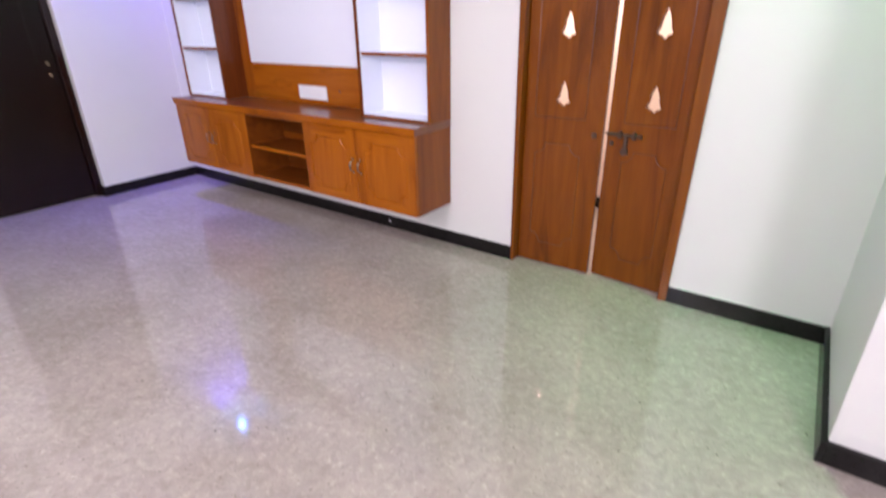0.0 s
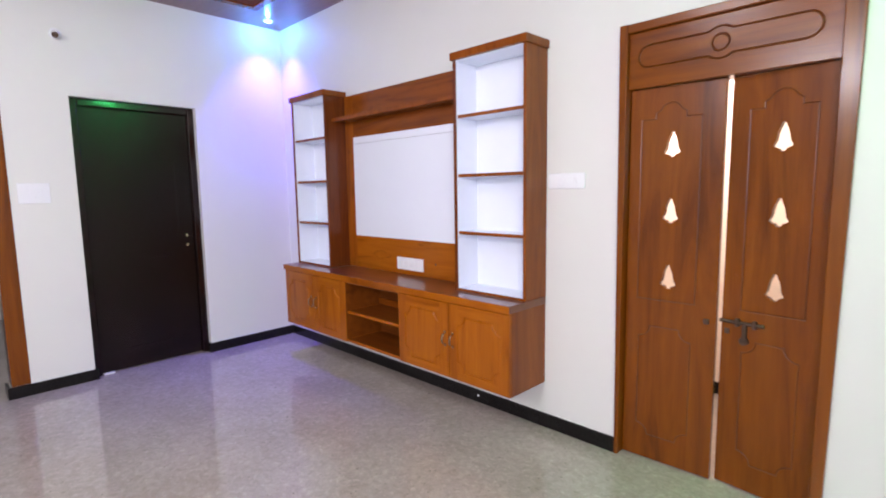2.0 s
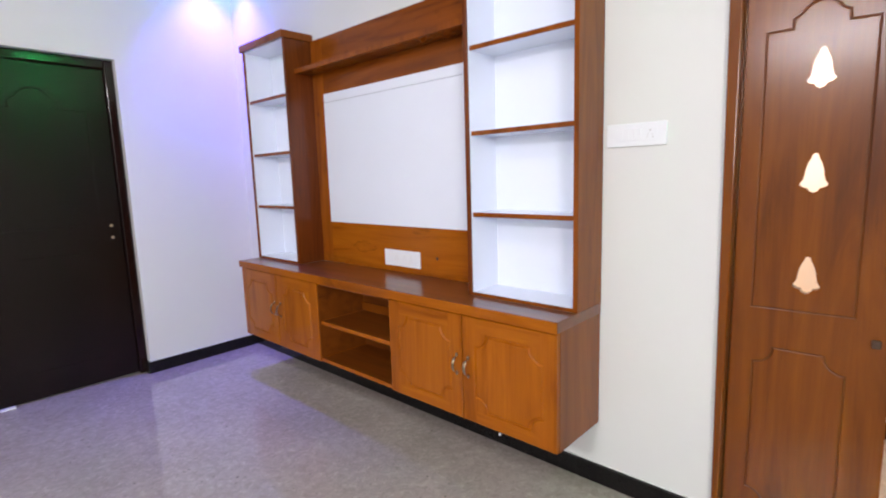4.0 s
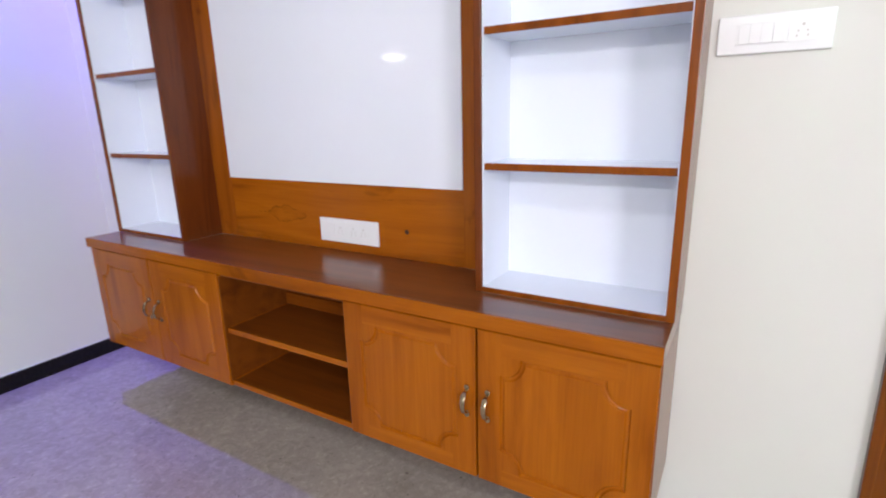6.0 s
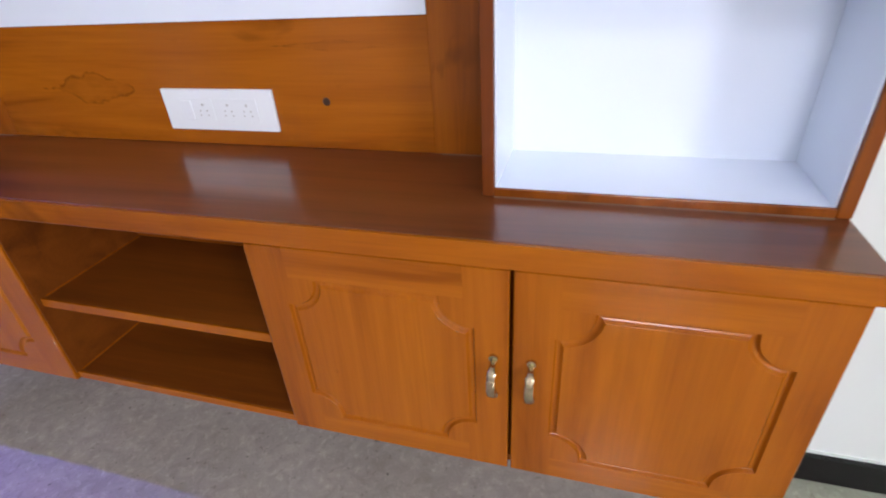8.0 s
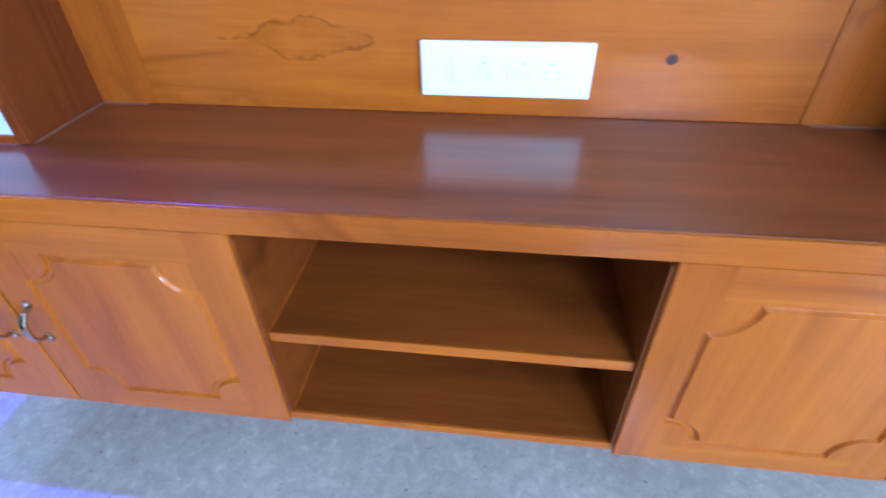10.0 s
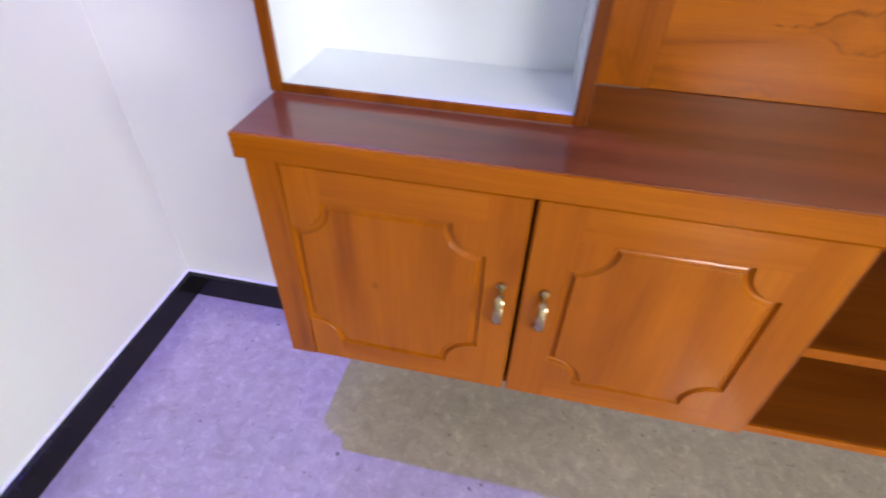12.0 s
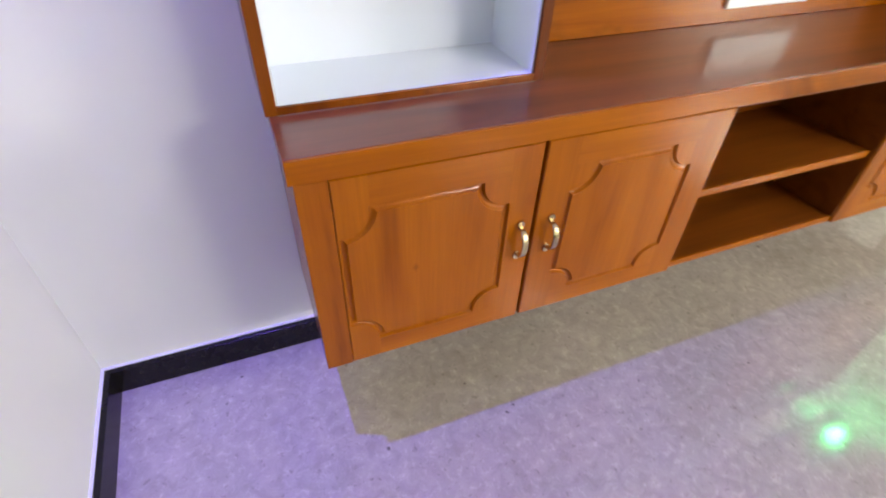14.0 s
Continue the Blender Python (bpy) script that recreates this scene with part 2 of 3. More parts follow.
brass = plain("antique_brass", (0.50, 0.41, 0.26), 0.22, metal=1.0, vary=0.25, scale=120.0)
iron = plain("dark_iron", (0.065, 0.034, 0.020), 0.5, metal=0.3, vary=0.3, scale=80.0)
violet_lens = glowing("violet_lens", (0.55, 0.52, 1.0), 60.0)
green_lens = glowing("green_lens", (0.10, 1.0, 0.62), 30.0)
tube_glow = glowing("tube_glow", (1.0, 0.97, 0.94), 9.0)

frosted, frosted_tree, frosted_b = material("frosted_glass")
frosted_b.inputs["Base Color"].default_value = (0.9, 0.93, 0.95, 1)
frosted_b.inputs["Transmission Weight"].default_value = 1.0
frosted_b.inputs["Roughness"].default_value = 0.45

# ---- building blocks ----


def box(bm, x0, x1, y0, y1, z0, z1, bevel=0.0, seg=2):
    got = bmesh.ops.create_cube(bm, size=1.0, matrix=Matrix.Translation(((x0 + x1) / 2, (y0 + y1) / 2, (z0 + z1) / 2)) @ Matrix.Diagonal((x1 - x0, y1 - y0, z1 - z0, 1)))
    if bevel:
        edges = list({e for v in got["verts"] for e in v.link_edges})
        bmesh.ops.bevel(bm, geom=edges, offset=bevel, segments=seg, affect="EDGES", profile=0.5)
    return bm


def boxes(rows, bevel=0.0):
    bm = bmesh.new()
    for row in rows:
        box(bm, *row, bevel=bevel)
    return bm


def thing(name, place, label, category, group="", kind=""):
    ob = new(name)
    ob.empty_display_size = 0.1
    ob.location = place
    return tagged(ob, label, category, group, kind)


def part(name, bm, mat, parent=None, label="", smooth=False):
    """One mesh object, its points in world metres, under a thing or a part."""
    bm.normal_update()
    me = bpy.data.meshes.new(name)
    bm.to_mesh(me)
    bm.free()
    if smooth:
        for p in me.polygons:
            p.use_smooth = True
    for m in mat if isinstance(mat, tuple) else (mat,):
        me.materials.append(m)
    ob = new(name, me)
    if parent is not None:
        ob.parent = parent
        base = parent.location if parent.type == "EMPTY" else (parent.parent.location if parent.parent else Vector())
        if parent.type == "EMPTY":
            ob.matrix_parent_inverse = Matrix.Translation(base).inverted()
    return tagged(ob, label)


def structure(name, bm, mat, label, category):
    return tagged(part(name, bm, mat), label, category, "", "structure")


def cylinder(bm, a, b, r, seg=20, r2=None):
    a, b = Vector(a), Vector(b)
    m = Matrix.Translation((a + b) / 2) @ (b - a).to_track_quat("Z", "Y").to_matrix().to_4x4()
    bmesh.ops.create_cone(bm, cap_ends=True, segments=seg, radius1=r, radius2=r if r2 is None else r2, depth=(b - a).length, matrix=m)
    return bm


def sweep(bm, points, radius, seg=10, flat=1.0):
    """A rod along points; flat squeezes its section across x."""
    rings = []
    for i, p in enumerate(points):
        d = (points[min(i + 1, len(points) - 1)] - points[max(i - 1, 0)]).normalized()
        side = Vector((1, 0, 0))
        up = d.cross(side).normalized()
        r = radius(i / (len(points) - 1)) if callable(radius) else radius
        rings.append([bm.verts.new(p + side * math.cos(k * math.tau / seg) * r + up * math.sin(k * math.tau / seg) * r * flat) for k in range(seg)])
    for a, b in zip(rings, rings[1:]):
        for k in range(seg):
            bm.faces.new((a[k], a[(k + 1) % seg], b[(k + 1) % seg], b[k]))
    bm.faces.new(rings[0][::-1]), bm.faces.new(rings[-1])
    return bm


def arc(cx, cz, r, a0, a1, n):
    return [(cx + r * math.cos(radians(a0 + (a1 - a0) * i / n)), cz + r * math.sin(radians(a0 + (a1 - a0) * i / n))) for i in range(n + 1)]


def offset(loop, d):
    """The closed loop moved outward by d; it runs counter-clockwise."""
    out, n = [], len(loop)
    for i in range(n):
        (ax, az), (bx, bz), (cx, cz) = loop[i - 1], loop[i], loop[(i + 1) % n]
        n1, n2 = Vector((bz - az, ax - bx)).normalized(), Vector((cz - bz, bx - cx)).normalized()
        mid = (n1 + n2).normalized()
        k = d / max(0.5, mid.dot(n1))
        out.append((bx + mid.x * k, bz + mid.y * k))
    return out


def scooped(x0, x1, z0, z1, r):
    """A rectangle with its corners scooped out, counter-clockwise."""
    return (arc(x0, z0, r, 90, 0, 8) + arc(x1, z0, r, 180, 90, 8) + arc(x1, z1, r, 270, 180, 8) + arc(x0, z1, r, 360, 270, 8))


def arched(x0, x1, z0, z1, w, rise):
    """A panel whose head rises in a shouldered arch in the middle."""
    c = (x0 + x1) / 2
    s = w * 0.72
    return [(x0, z0), (x1, z0), (x1, z1), (c + w, z1), (c + w, z1 + rise - s * 0.85)] + [(c + s * math.cos(radians(a)), z1 + rise - s * 0.85 + s * 0.85 * math.sin(radians(a))) for a in range(15, 166, 15)] + [(c - w, z1 + rise - s * 0.85), (c - w, z1), (x0, z1)]


def carved(x0, x1, z0, z1, y0, y1, grooves=(), holes=(), width=0.005, depth=0.005, toned=0, rounded=False):
    """A board from y0 (its face) back to y1, with grooves routed along closed loops and holes cut through."""
    bm = bmesh.new()

    def ring(loop, y):
        return [bm.verts.new((x, y, z)) for x, z in loop]

    def edges(vs):
        pairs = [(vs[i], vs[(i + 1) % len(vs)]) for i in range(len(vs))]
        return [bm.edges.get(p) or bm.edges.new(p) for p in pairs]

    def wall(a, b):
        for i in range(len(a)):
            j = (i + 1) % len(a)
            bm.faces.new((a[i], a[j], b[j], b[i])).material_index = tint

    tint = 0
    rect = [(x0, z0), (x1, z0), (x1, z1), (x0, z1)]
    e = 0.0025
    front = ring(offset(rect, -e), y0)
    rim = ring(rect, y0 + e)
    back = ring(rect, y1)
    wall(front, rim), wall(rim, back)
    field = edges(front)
    islands = []
    for count, loop in enumerate(grooves):
        tint = 1 if count < toned else 0
        steps = ((1, 0), (0.93, 0.10), (0.80, 0.38), (0.62, 0.80), (0.45, 1.0), (-0.05, 0.96), (-0.45, 0.72), (-0.75, 0.34), (-0.92, 0.08), (-1, 0)) if rounded else ((1, 0), (0, 1), (-1, 0))
        rings = [ring(offset(loop, width * a), y0 + depth * b) for a, b in steps]
        for a, b in zip(rings, rings[1:]):
            wall(a, b)
        out, inn = rings[0], rings[-1]
        field += edges(out)
        islands.append(([p for p in loop], edges(inn)))
    tint = 0
    for loop in holes:
        a, b = ring(loop, y0), ring(loop, y1)
        wall(a, b)
        home = next((i for i in islands if min(p[0] for p in i[0]) < loop[0][0] < max(p[0] for p in i[0]) and min(p[1] for p in i[0]) < loop[0][1] < max(p[1] for p in i[0])), None)
        if home:
            home[1].extend(edges(a))
        else:
            field += edges(a)
        b_edges = edges(b)
        islands.append((None, b_edges))
    back_set = [ed for loop, es in islands if loop is None for ed in es]
    back_edges = [bm.edges.get((back[i], back[(i + 1) % 4])) for i in range(4)] + back_set
    nested = [i for i in islands if i[0]]
    for i in nested:
        for j in nested:
            if i is not j and all(min(p[0] for p in j[0]) < q[0] < max(p[0] for p in j[0]) and min(p[1] for p in j[0]) < q[1] < max(p[1] for p in j[0]) for q in i[0]):
                outer = [ed for ed in field if all(abs(v.co.y - y0) < 1e-5 for v in ed.verts)]
                own = offset(i[0], width)
                mine = [ed for ed in outer if min(abs(ed.verts[0].co.x - x) + abs(ed.verts[0].co.z - z) for x, z in own) < 1e-5]
                field = [ed for ed in field if ed not in mine]
                j[1].extend(mine)
    for group in [field, back_edges] + [es for loop, es in nested]:
        bmesh.ops.triangle_fill(bm, use_beauty=True, use_dissolve=False, edges=group)
    bmesh.ops.recalc_face_normals(bm, faces=bm.faces)
    return bm


# ---- floor, walls, ceiling ----
structure("floor", boxes([(-3.2, 6.4, -5.7, 1.4, -0.1, 0.0)]), floor_stone, "polished speckled grey-brown granite floor", "floor")
H = 3.12
structure("wall_north", boxes([(-0.15, 3.392, 0.0, 0.15, 0, H), (3.392, 4.268, 0.0, 0.15, 2.155, H), (4.268, 4.935, 0.0, 0.15, 0, H)]), white_wall, "white painted plaster wall behind the television unit", "wall")
wall_west = structure("wall_west", boxes([(-0.15, 0.0, -0.814, 0.0, 0, H), (-0.15, 0.0, -1.683, -0.814, 2.106, H), (-0.15, 0.0, -2.17, -1.683, 0, H), (-0.15, 0.0, -3.27, -2.17, 2.12, H), (-0.15, 0.0, -5.5, -3.27, 0, H)]), white_wall, "white painted plaster wall with dark door", "wall")
structure("wall_return", boxes([(4.935, 6.2, -0.785, 0.15, 0, H)]), white_wall, "white painted projecting wall block beside the prayer room", "wall")
structure("wall_east", boxes([(6.2, 6.35, -5.65, -4.51, 0, H), (6.2, 6.35, -3.29, 0.15, 0, H), (6.2, 6.35, -4.51, -3.29, 0, 1.3), (6.2, 6.35, -4.51, -3.29, 2.6, H)]), white_wall, "plain white painted wall", "wall")
structure("wall_south", boxes([(-0.15, 6.2, -5.65, -5.5, 0, H)]), white_wall, "plain white painted wall", "wall")
structure("wall_west_room", boxes([(-3.2, -3.05, -5.65, 0.15, 0, H), (-3.05, -0.15, -5.65, -4.8, 0, H), (-3.05, -0.15, 0.0, 0.15, 0, H)]), white_wall, "white painted walls of the next room", "wall")
structure("wall_prayer_room", boxes([(2.85, 3.0, 0.15, 1.33, 0, H), (4.75, 4.9, 0.15, 1.33, 0, H), (3.0, 4.75, 1.18, 1.33, 0, H)]), cream_wall, "cream painted prayer room walls", "wall")
structure("ceiling", boxes([(-3.2, 6.4, -5.7, 1.4, H, H + 0.1)]), white_ceiling, "white painted flat ceiling", "ceiling")
IN = 0.44
E_, S_ = 4.935, -5.5
structure("ceiling_border", boxes([(0, IN, S_, 0, CEIL, H), (IN, E_ - IN, -IN, 0, CEIL, H), (E_ - IN, E_, S_, 0, CEIL, H), (IN, E_ - IN, S_, S_ + IN, CEIL, H)]), ceiling_wood, "brown painted false ceiling border with spotlights", "ceiling")
structure("ceiling_east", boxes([(E_, 6.2, S_, -0.785, CEIL, H)]), white_ceiling, "white lowered ceiling strip", "ceiling")
trim = 0.03
structure("ceiling_trim", boxes([(IN - trim, IN + trim, S_ + IN, -IN + trim, CEIL - 0.015, CEIL - 0.0), (IN + trim, E_ - IN, -IN - trim, -IN + trim, CEIL - 0.015, CEIL)], 0.003), door_x, "dark wooden edge moulding of the ceiling recess", "trim")
SK, ST = 0.081, 0.020
structure("baseboard_north", boxes([(ST, 3.392, -ST, 0, 0, SK), (4.272, 4.935 - ST, -ST, 0, 0, SK)], 0.001), black_stone, "black polished stone baseboard", "baseboard")
baseboard_west = structure("baseboard_west", boxes([(0, ST, -0.814, 0, 0, SK), (-0.045, ST, -0.834, -0.814, 0, SK), (0, ST, -2.18, -1.683, 0, SK), (-0.045, ST, -1.683, -1.663, 0, SK), (-0.15, ST, -2.195, -2.18, 0, SK), (0, ST, -5.5, -3.38, 0, SK)], 0.001), black_stone, "black polished stone baseboard", "baseboard")
structure("baseboard_return", boxes([(4.935 - ST, 4.935, -0.785 - ST, 0, 0, SK), (4.935, 6.2, -0.785 - ST, -0.785, 0, SK)], 0.002), black_stone, "black polished stone baseboard", "baseboard")
structure("baseboard_prayer_room", boxes([(3.0, 4.75, 1.165, 1.18, 0, SK), (3.0, 3.015, 0.15, 1.165, 0, SK), (4.735, 4.75, 0.15, 1.165, 0, SK)], 0.002), black_stone, "black polished stone baseboard", "baseboard")

structure("trim_north", boxes([(0, 3.385, -0.007, 0, SK + 0.0005, SK + 0.003), (4.276, 4.935 - ST, -0.007, 0, SK + 0.0005, SK + 0.003)]), white_wall, "thin white painted mortar edge above the baseboard", "trim")
trim_west = structure("trim_west", boxes([(0, 0.007, -0.812, -0.008, SK + 0.0005, SK + 0.003), (0, 0.007, -2.06, -1.685, SK + 0.0005, SK + 0.003)]), white_wall, "thin white painted mortar edge above the baseboard", "trim")

# unseen window in the east wall, added to carry the east lamp, frosted panes
window = thing("added_window", (6.27, -3.90, 1.3), "unseen brown wooden window with frosted panes, added for east light", "window", kind="structure")
for y0, y1, z0, z1 in ((-4.51, -4.45, 1.3, 2.6), (-3.35, -3.29, 1.3, 2.6), (-3.93, -3.87, 1.36, 2.54)):
    part("window_frame", boxes([(6.24, 6.30, y0, y1, z0, z1)], 0.003), door_z, window)
for z0, z1 in ((1.3, 1.36), (2.54, 2.6)):
    part("window_frame", boxes([(6.24, 6.30, -4.45, -3.35, z0, z1)], 0.003), door_x, window)
for y0, y1 in ((-4.45, -3.93), (-3.87, -3.35)):
    part("pane", boxes([(6.266, 6.272, y0, y1, 1.36, 2.54)]), frosted, window, "frosted glass pane").visible_shadow = False

# doorway lined with wood in the west wall
arch_way = thing("door_frame", (0, -2.7, 0), "brown varnished wooden frame of an open doorway", "door frame", kind="structure")
part("jamb", boxes([(-0.155, 0.004, -2.17, -2.065, SK + 0.001, 2.12)], 0.003), door_z, arch_way)
part("jamb", boxes([(-0.155, 0.004, -3.375, -3.27, 0, 2.12)], 0.003), door_z, arch_way)
part("head", boxes([(-0.155, 0.004, -3.375, -2.065, 2.12, 2.22)], 0.003), door_z, arch_way)

# dark door
dark = thing("door_1", (-0.08, -1.241, 0), "closed dark brown wooden door in the white wall", "door", kind="structure")


def turned(bm, origin):
    """Turns a board built along x, facing -y, to stand along y, facing +x."""
    bmesh.ops.transform(bm, matrix=Matrix.Translation(origin) @ Matrix.Rotation(radians(90), 4, "Z"), verts=bm.verts)
    return bm


def post(rows):
    """A frame member with well-rounded arrises."""
    bm = bmesh.new()
    for row in rows:
        box(bm, *row, bevel=0.007, seg=4)
    return bm


part("frame_post", post([(-0.14, -0.046, -1.6825, -1.630, 0, 2.1055)]), frame_wood, dark)
part("frame_post", post([(-0.14, -0.046, -0.867, -0.8145, 0, 2.1055)]), frame_wood, dark)
part("frame_head", post([(-0.14, -0.046, -1.6295, -0.8675, 2.048, 2.1055)]), frame_wood, dark)
leaf = part("leaf", turned(carved(-0.380, 0.380, 0.010, 2.046, 0.072, 0.110, [arched(-0.26, 0.26, 1.05, 1.78, 0.12, 0.12), scooped(-0.26, 0.26, 0.18, 0.88, 0.07)], width=0.006, depth=0.0006), (0, -1.2485, 0)), black_wood, dark)
for z in (1.045, 0.965):
    knob = bmesh.new()
    cylinder(knob, (-0.072, -0.925, z), (-0.064, -0.925, z), 0.013, 20)
    cylinder(knob, (-0.064, -0.925, z), (-0.058, -0.925, z), 0.007, 16)
    part("keyhole_plate", knob, brass, leaf, "small metal keyhole plate", True)
# white strip in place of the light that leaks under the dark door
wedge = bmesh.new()
box(wedge, -0.071, -0.045, -1.618, -1.545, 0.0, 0.012, 0.002)
door_light_strip = tagged(part("door_light_strip", wedge, white_plastic), "small white strip standing in for light under the dark door", "door wedge")

# prayer room double door
prayer = thing("door_2", (3.82, 0.05, 0), "brown teak double door, slightly ajar, with bell-shaped cutouts", "door", kind="structure")


def leaning_post(x0, x1, side, lean):
    """A door post whose outer edge runs in towards its foot."""
    bm = boxes([(x0, x1, -0.022, 0.12, 0, 2.162)], 0.004)
    for v in bm.verts:
        if (v.co.x - (x0 + x1) / 2) * side > 0:
            v.co.x -= side * lean * (1 - v.co.z / 2.162)
    return bm


part("frame_post", leaning_post(3.371, 3.412, -1, 0.021), door_z, prayer)
part("frame_post", leaning_post(4.233, 4.302, 1, 0.028), door_z, prayer)
part("frame_head", boxes([(3.412, 4.233, -0.022, 0.12, 2.12, 2.16)], 0.004), door_x, prayer)
slot_r, bulge = 0.05, 0.068
k = math.degrees(math.asin(slot_r / bulge))
slot = arc(3.815, 2.003, bulge, 180 + k, 360 - k, 8) + arc(4.12, 2.003, slot_r, -90, 90, 10) + arc(3.815, 2.003, bulge, k, 180 - k, 8) + arc(3.51, 2.003, slot_r, 90, 270, 10)
part("transom", carved(3.412, 4.233, 1.860, 2.12, 0.002, 0.118, [slot, arc(3.815, 2.003, 0.034, 0, 348, 29)], width=0.005, depth=0.005, toned=2), (door_x, groove_wood), prayer, "routed transom board with a ring and slot pattern")


def bell(cx, cz):
    half = [(0.0, 0.061), (0.007, 0.057), (0.010, 0.046), (0.017, 0.032), (0.0225, 0.014), (0.025, -0.006), (0.028, -0.020), (0.035, -0.031), (0.036, -0.037), (0.027, -0.043), (0.016, -0.046), (0.011, -0.055), (0.0, -0.060)]
    return [(cx - x, cz + z) for x, z in half] + [(cx + x, cz + z) for x, z in half[-2:0:-1]]


def leaf_board(name, x0, x1, px0, px1, c, hinge_left, angle):
    y0 = 0.030
    bm = carved(x0, x1, 0.008, 1.8585, y0, y0 + 0.030,
                [arched(px0, px1, 0.84, 1.712, 0.068, 0.070), scooped(px0 + 0.012, px1 - 0.012, 0.135, 0.705, 0.055)],
                [bell(c, 1.590), bell(c, 1.278), bell(c, 0.958)], 0.004, 0.0020, 2)
    pivot = Vector((x0 if hinge_left else x1, y0 + 0.016, 0))
    turn = Matrix.Translation(pivot) @ Matrix.Rotation(radians(angle if hinge_left else -angle), 4, "Z") @ Matrix.Translation(-pivot)
    bmesh.ops.transform(bm, matrix=turn, verts=bm.verts)
    return part(name, bm, (door_z, groove_wood), prayer), turn


left_leaf, left_turn = leaf_board("leaf", 3.415, 3.836, 3.472, 3.742, 3.616, True, 2.0)
right_leaf, right_turn = leaf_board("leaf", 3.853, 4.230, 3.930, 4.172, 4.055, False, 6.0)


def on_leaf(bm, turn):
    bmesh.ops.transform(bm, matrix=turn, verts=bm.verts)
    return bm


bolt = bmesh.new()
cylinder(bolt, (3.85, 0.018, 0.785), (4.03, 0.018, 0.785), 0.008)
box(bolt, 3.915, 3.93, 0.008, 0.030, 0.768, 0.802, 0.002)
box(bolt, 3.985, 4.00, 0.008, 0.030, 0.768, 0.802, 0.002)
box(bolt, 3.945, 3.962, 0.010, 0.030, 0.70, 0.79, 0.003)
cylinder(bolt, (3.952, 0.012, 0.705), (3.952, 0.030, 0.705), 0.018)
part("sliding_bolt", on_leaf(bolt, right_turn), iron, right_leaf, "dark iron sliding bolt with hasp")
eye_plate = bmesh.new()
box(eye_plate, 3.868, 3.888, 0.024, 0.031, 0.725, 0.75, 0.002)
part("staple_plate", on_leaf(eye_plate, right_turn), iron, right_leaf, "small dark iron plate")
catch = bmesh.new()
box(catch, 3.785, 3.808, 0.016, 0.031, 0.758, 0.782, 0.003)
part("bolt_catch", on_leaf(catch, left_turn), iron, left_leaf, "small dark iron bolt catch")

# ---- television wall unit ----
X0, X1, FRONT, BOT, TOP = 0.524, 2.951, -0.338, 0.267, 0.735
SLAB = 0.777


def handle(cx, parent):
    """A bowed strap pull: round screw tabs above and below, a ribbed flat bow between."""
    bm = bmesh.new()
    n, half, rows = 20, 0.0056, []
    for i in range(n + 1):
        a = math.pi * i / n
        y = FRONT - 0.004 - 0.026 * math.sin(a) ** 0.75
        z = 0.5085 + 0.033 * math.cos(a)
        w = half * (0.80 + 0.45 * math.sin(a)) + (0.0012 if i in (4, 5, 15, 16) else 0)
        t = 0.0022 + 0.0012 * math.sin(a)
        nz, ny = math.cos(a) * 0.9, -max(0.25, math.sin(a))
        k = math.hypot(nz, ny)
        nz, ny = nz / k, ny / k
        rows.append([bm.verts.new((cx + u * w, y + v * t * ny, z + v * t * nz)) for u, v in ((-1, -0.6), (-0.6, -1), (0.6, -1), (1, -0.6), (1, 0.5), (0.6, 1), (-0.6, 1), (-1, 0.5))])
    for a, b in zip(rows, rows[1:]):
        for k in range(8):
            bm.faces.new((a[k], a[(k + 1) % 8], b[(k + 1) % 8], b[k]))
    bm.faces.new(rows[0][::-1]), bm.faces.new(rows[-1])
    for z, s in ((0.550, 1), (0.467, -1)):
        cylinder(bm, (cx, FRONT + 0.001, z), (cx, FRONT - 0.0045, z), 0.0085, 20, 0.0075)
        box(bm, cx - 0.0045, cx + 0.0045, FRONT - 0.0042, FRONT + 0.001, min(z, z - s * 0.012), max(z, z - s * 0.012), 0.001)
        cylinder(bm, (cx, FRONT - 0.0044, z), (cx, FRONT - 0.0056, z), 0.0038, 12, 0.003)
        box(bm, cx - 0.003, cx + 0.003, FRONT - 0.0060, FRONT - 0.0055, z - 0.0005, z + 0.0005)
    bmesh.ops.recalc_face_normals(bm, faces=bm.faces)
    part("handle", bm, brass, parent, "curved antique brass pull handle")


def cabinet_door(x0, x1, p0, p1, handle_x, unit):
    door = part("door", carved(x0, x1, BOT + 0.002, 0.7275, FRONT, FRONT + 0.018, [scooped(p0, p1, 0.330, 0.657, 0.057)], width=0.0075, depth=0.007, rounded=True), teak_door, unit, smooth=False)
    handle(handle_x, door)


def base_cabinet(x0, x1, doors, label):
    unit = thing("wall_cabinet", ((x0 + x1) / 2, -0.15, BOT), label, "cabinet", "cabinets of the television unit")
    for name, row in (("side_panel", (x0, x0 + 0.018, FRONT + 0.019, -0.002, BOT, TOP)), ("side_panel", (x1 - 0.018, x1, FRONT + 0.019, -0.002, BOT, TOP)),
                      ("bottom_panel", (x0 + 0.0182, x1 - 0.0182, FRONT + 0.019, -0.002, BOT, BOT + 0.018)), ("top_panel", (x0 + 0.0182, x1 - 0.0182, FRONT + 0.019, -0.002, TOP - 0.018, TOP)),
                      ("back_panel", (x0 + 0.0182, x1 - 0.0182, -0.014, -0.002, BOT + 0.0182, TOP - 0.0182))):
        part(name, boxes([row], 0.001), side_z, unit)
    part("top_rail", boxes([(x0, x1, FRONT + 0.003, FRONT + 0.019, 0.7285, TOP)], 0.001), teak_x, unit)
    for d in doors:
        cabinet_door(*d, unit)
    return unit


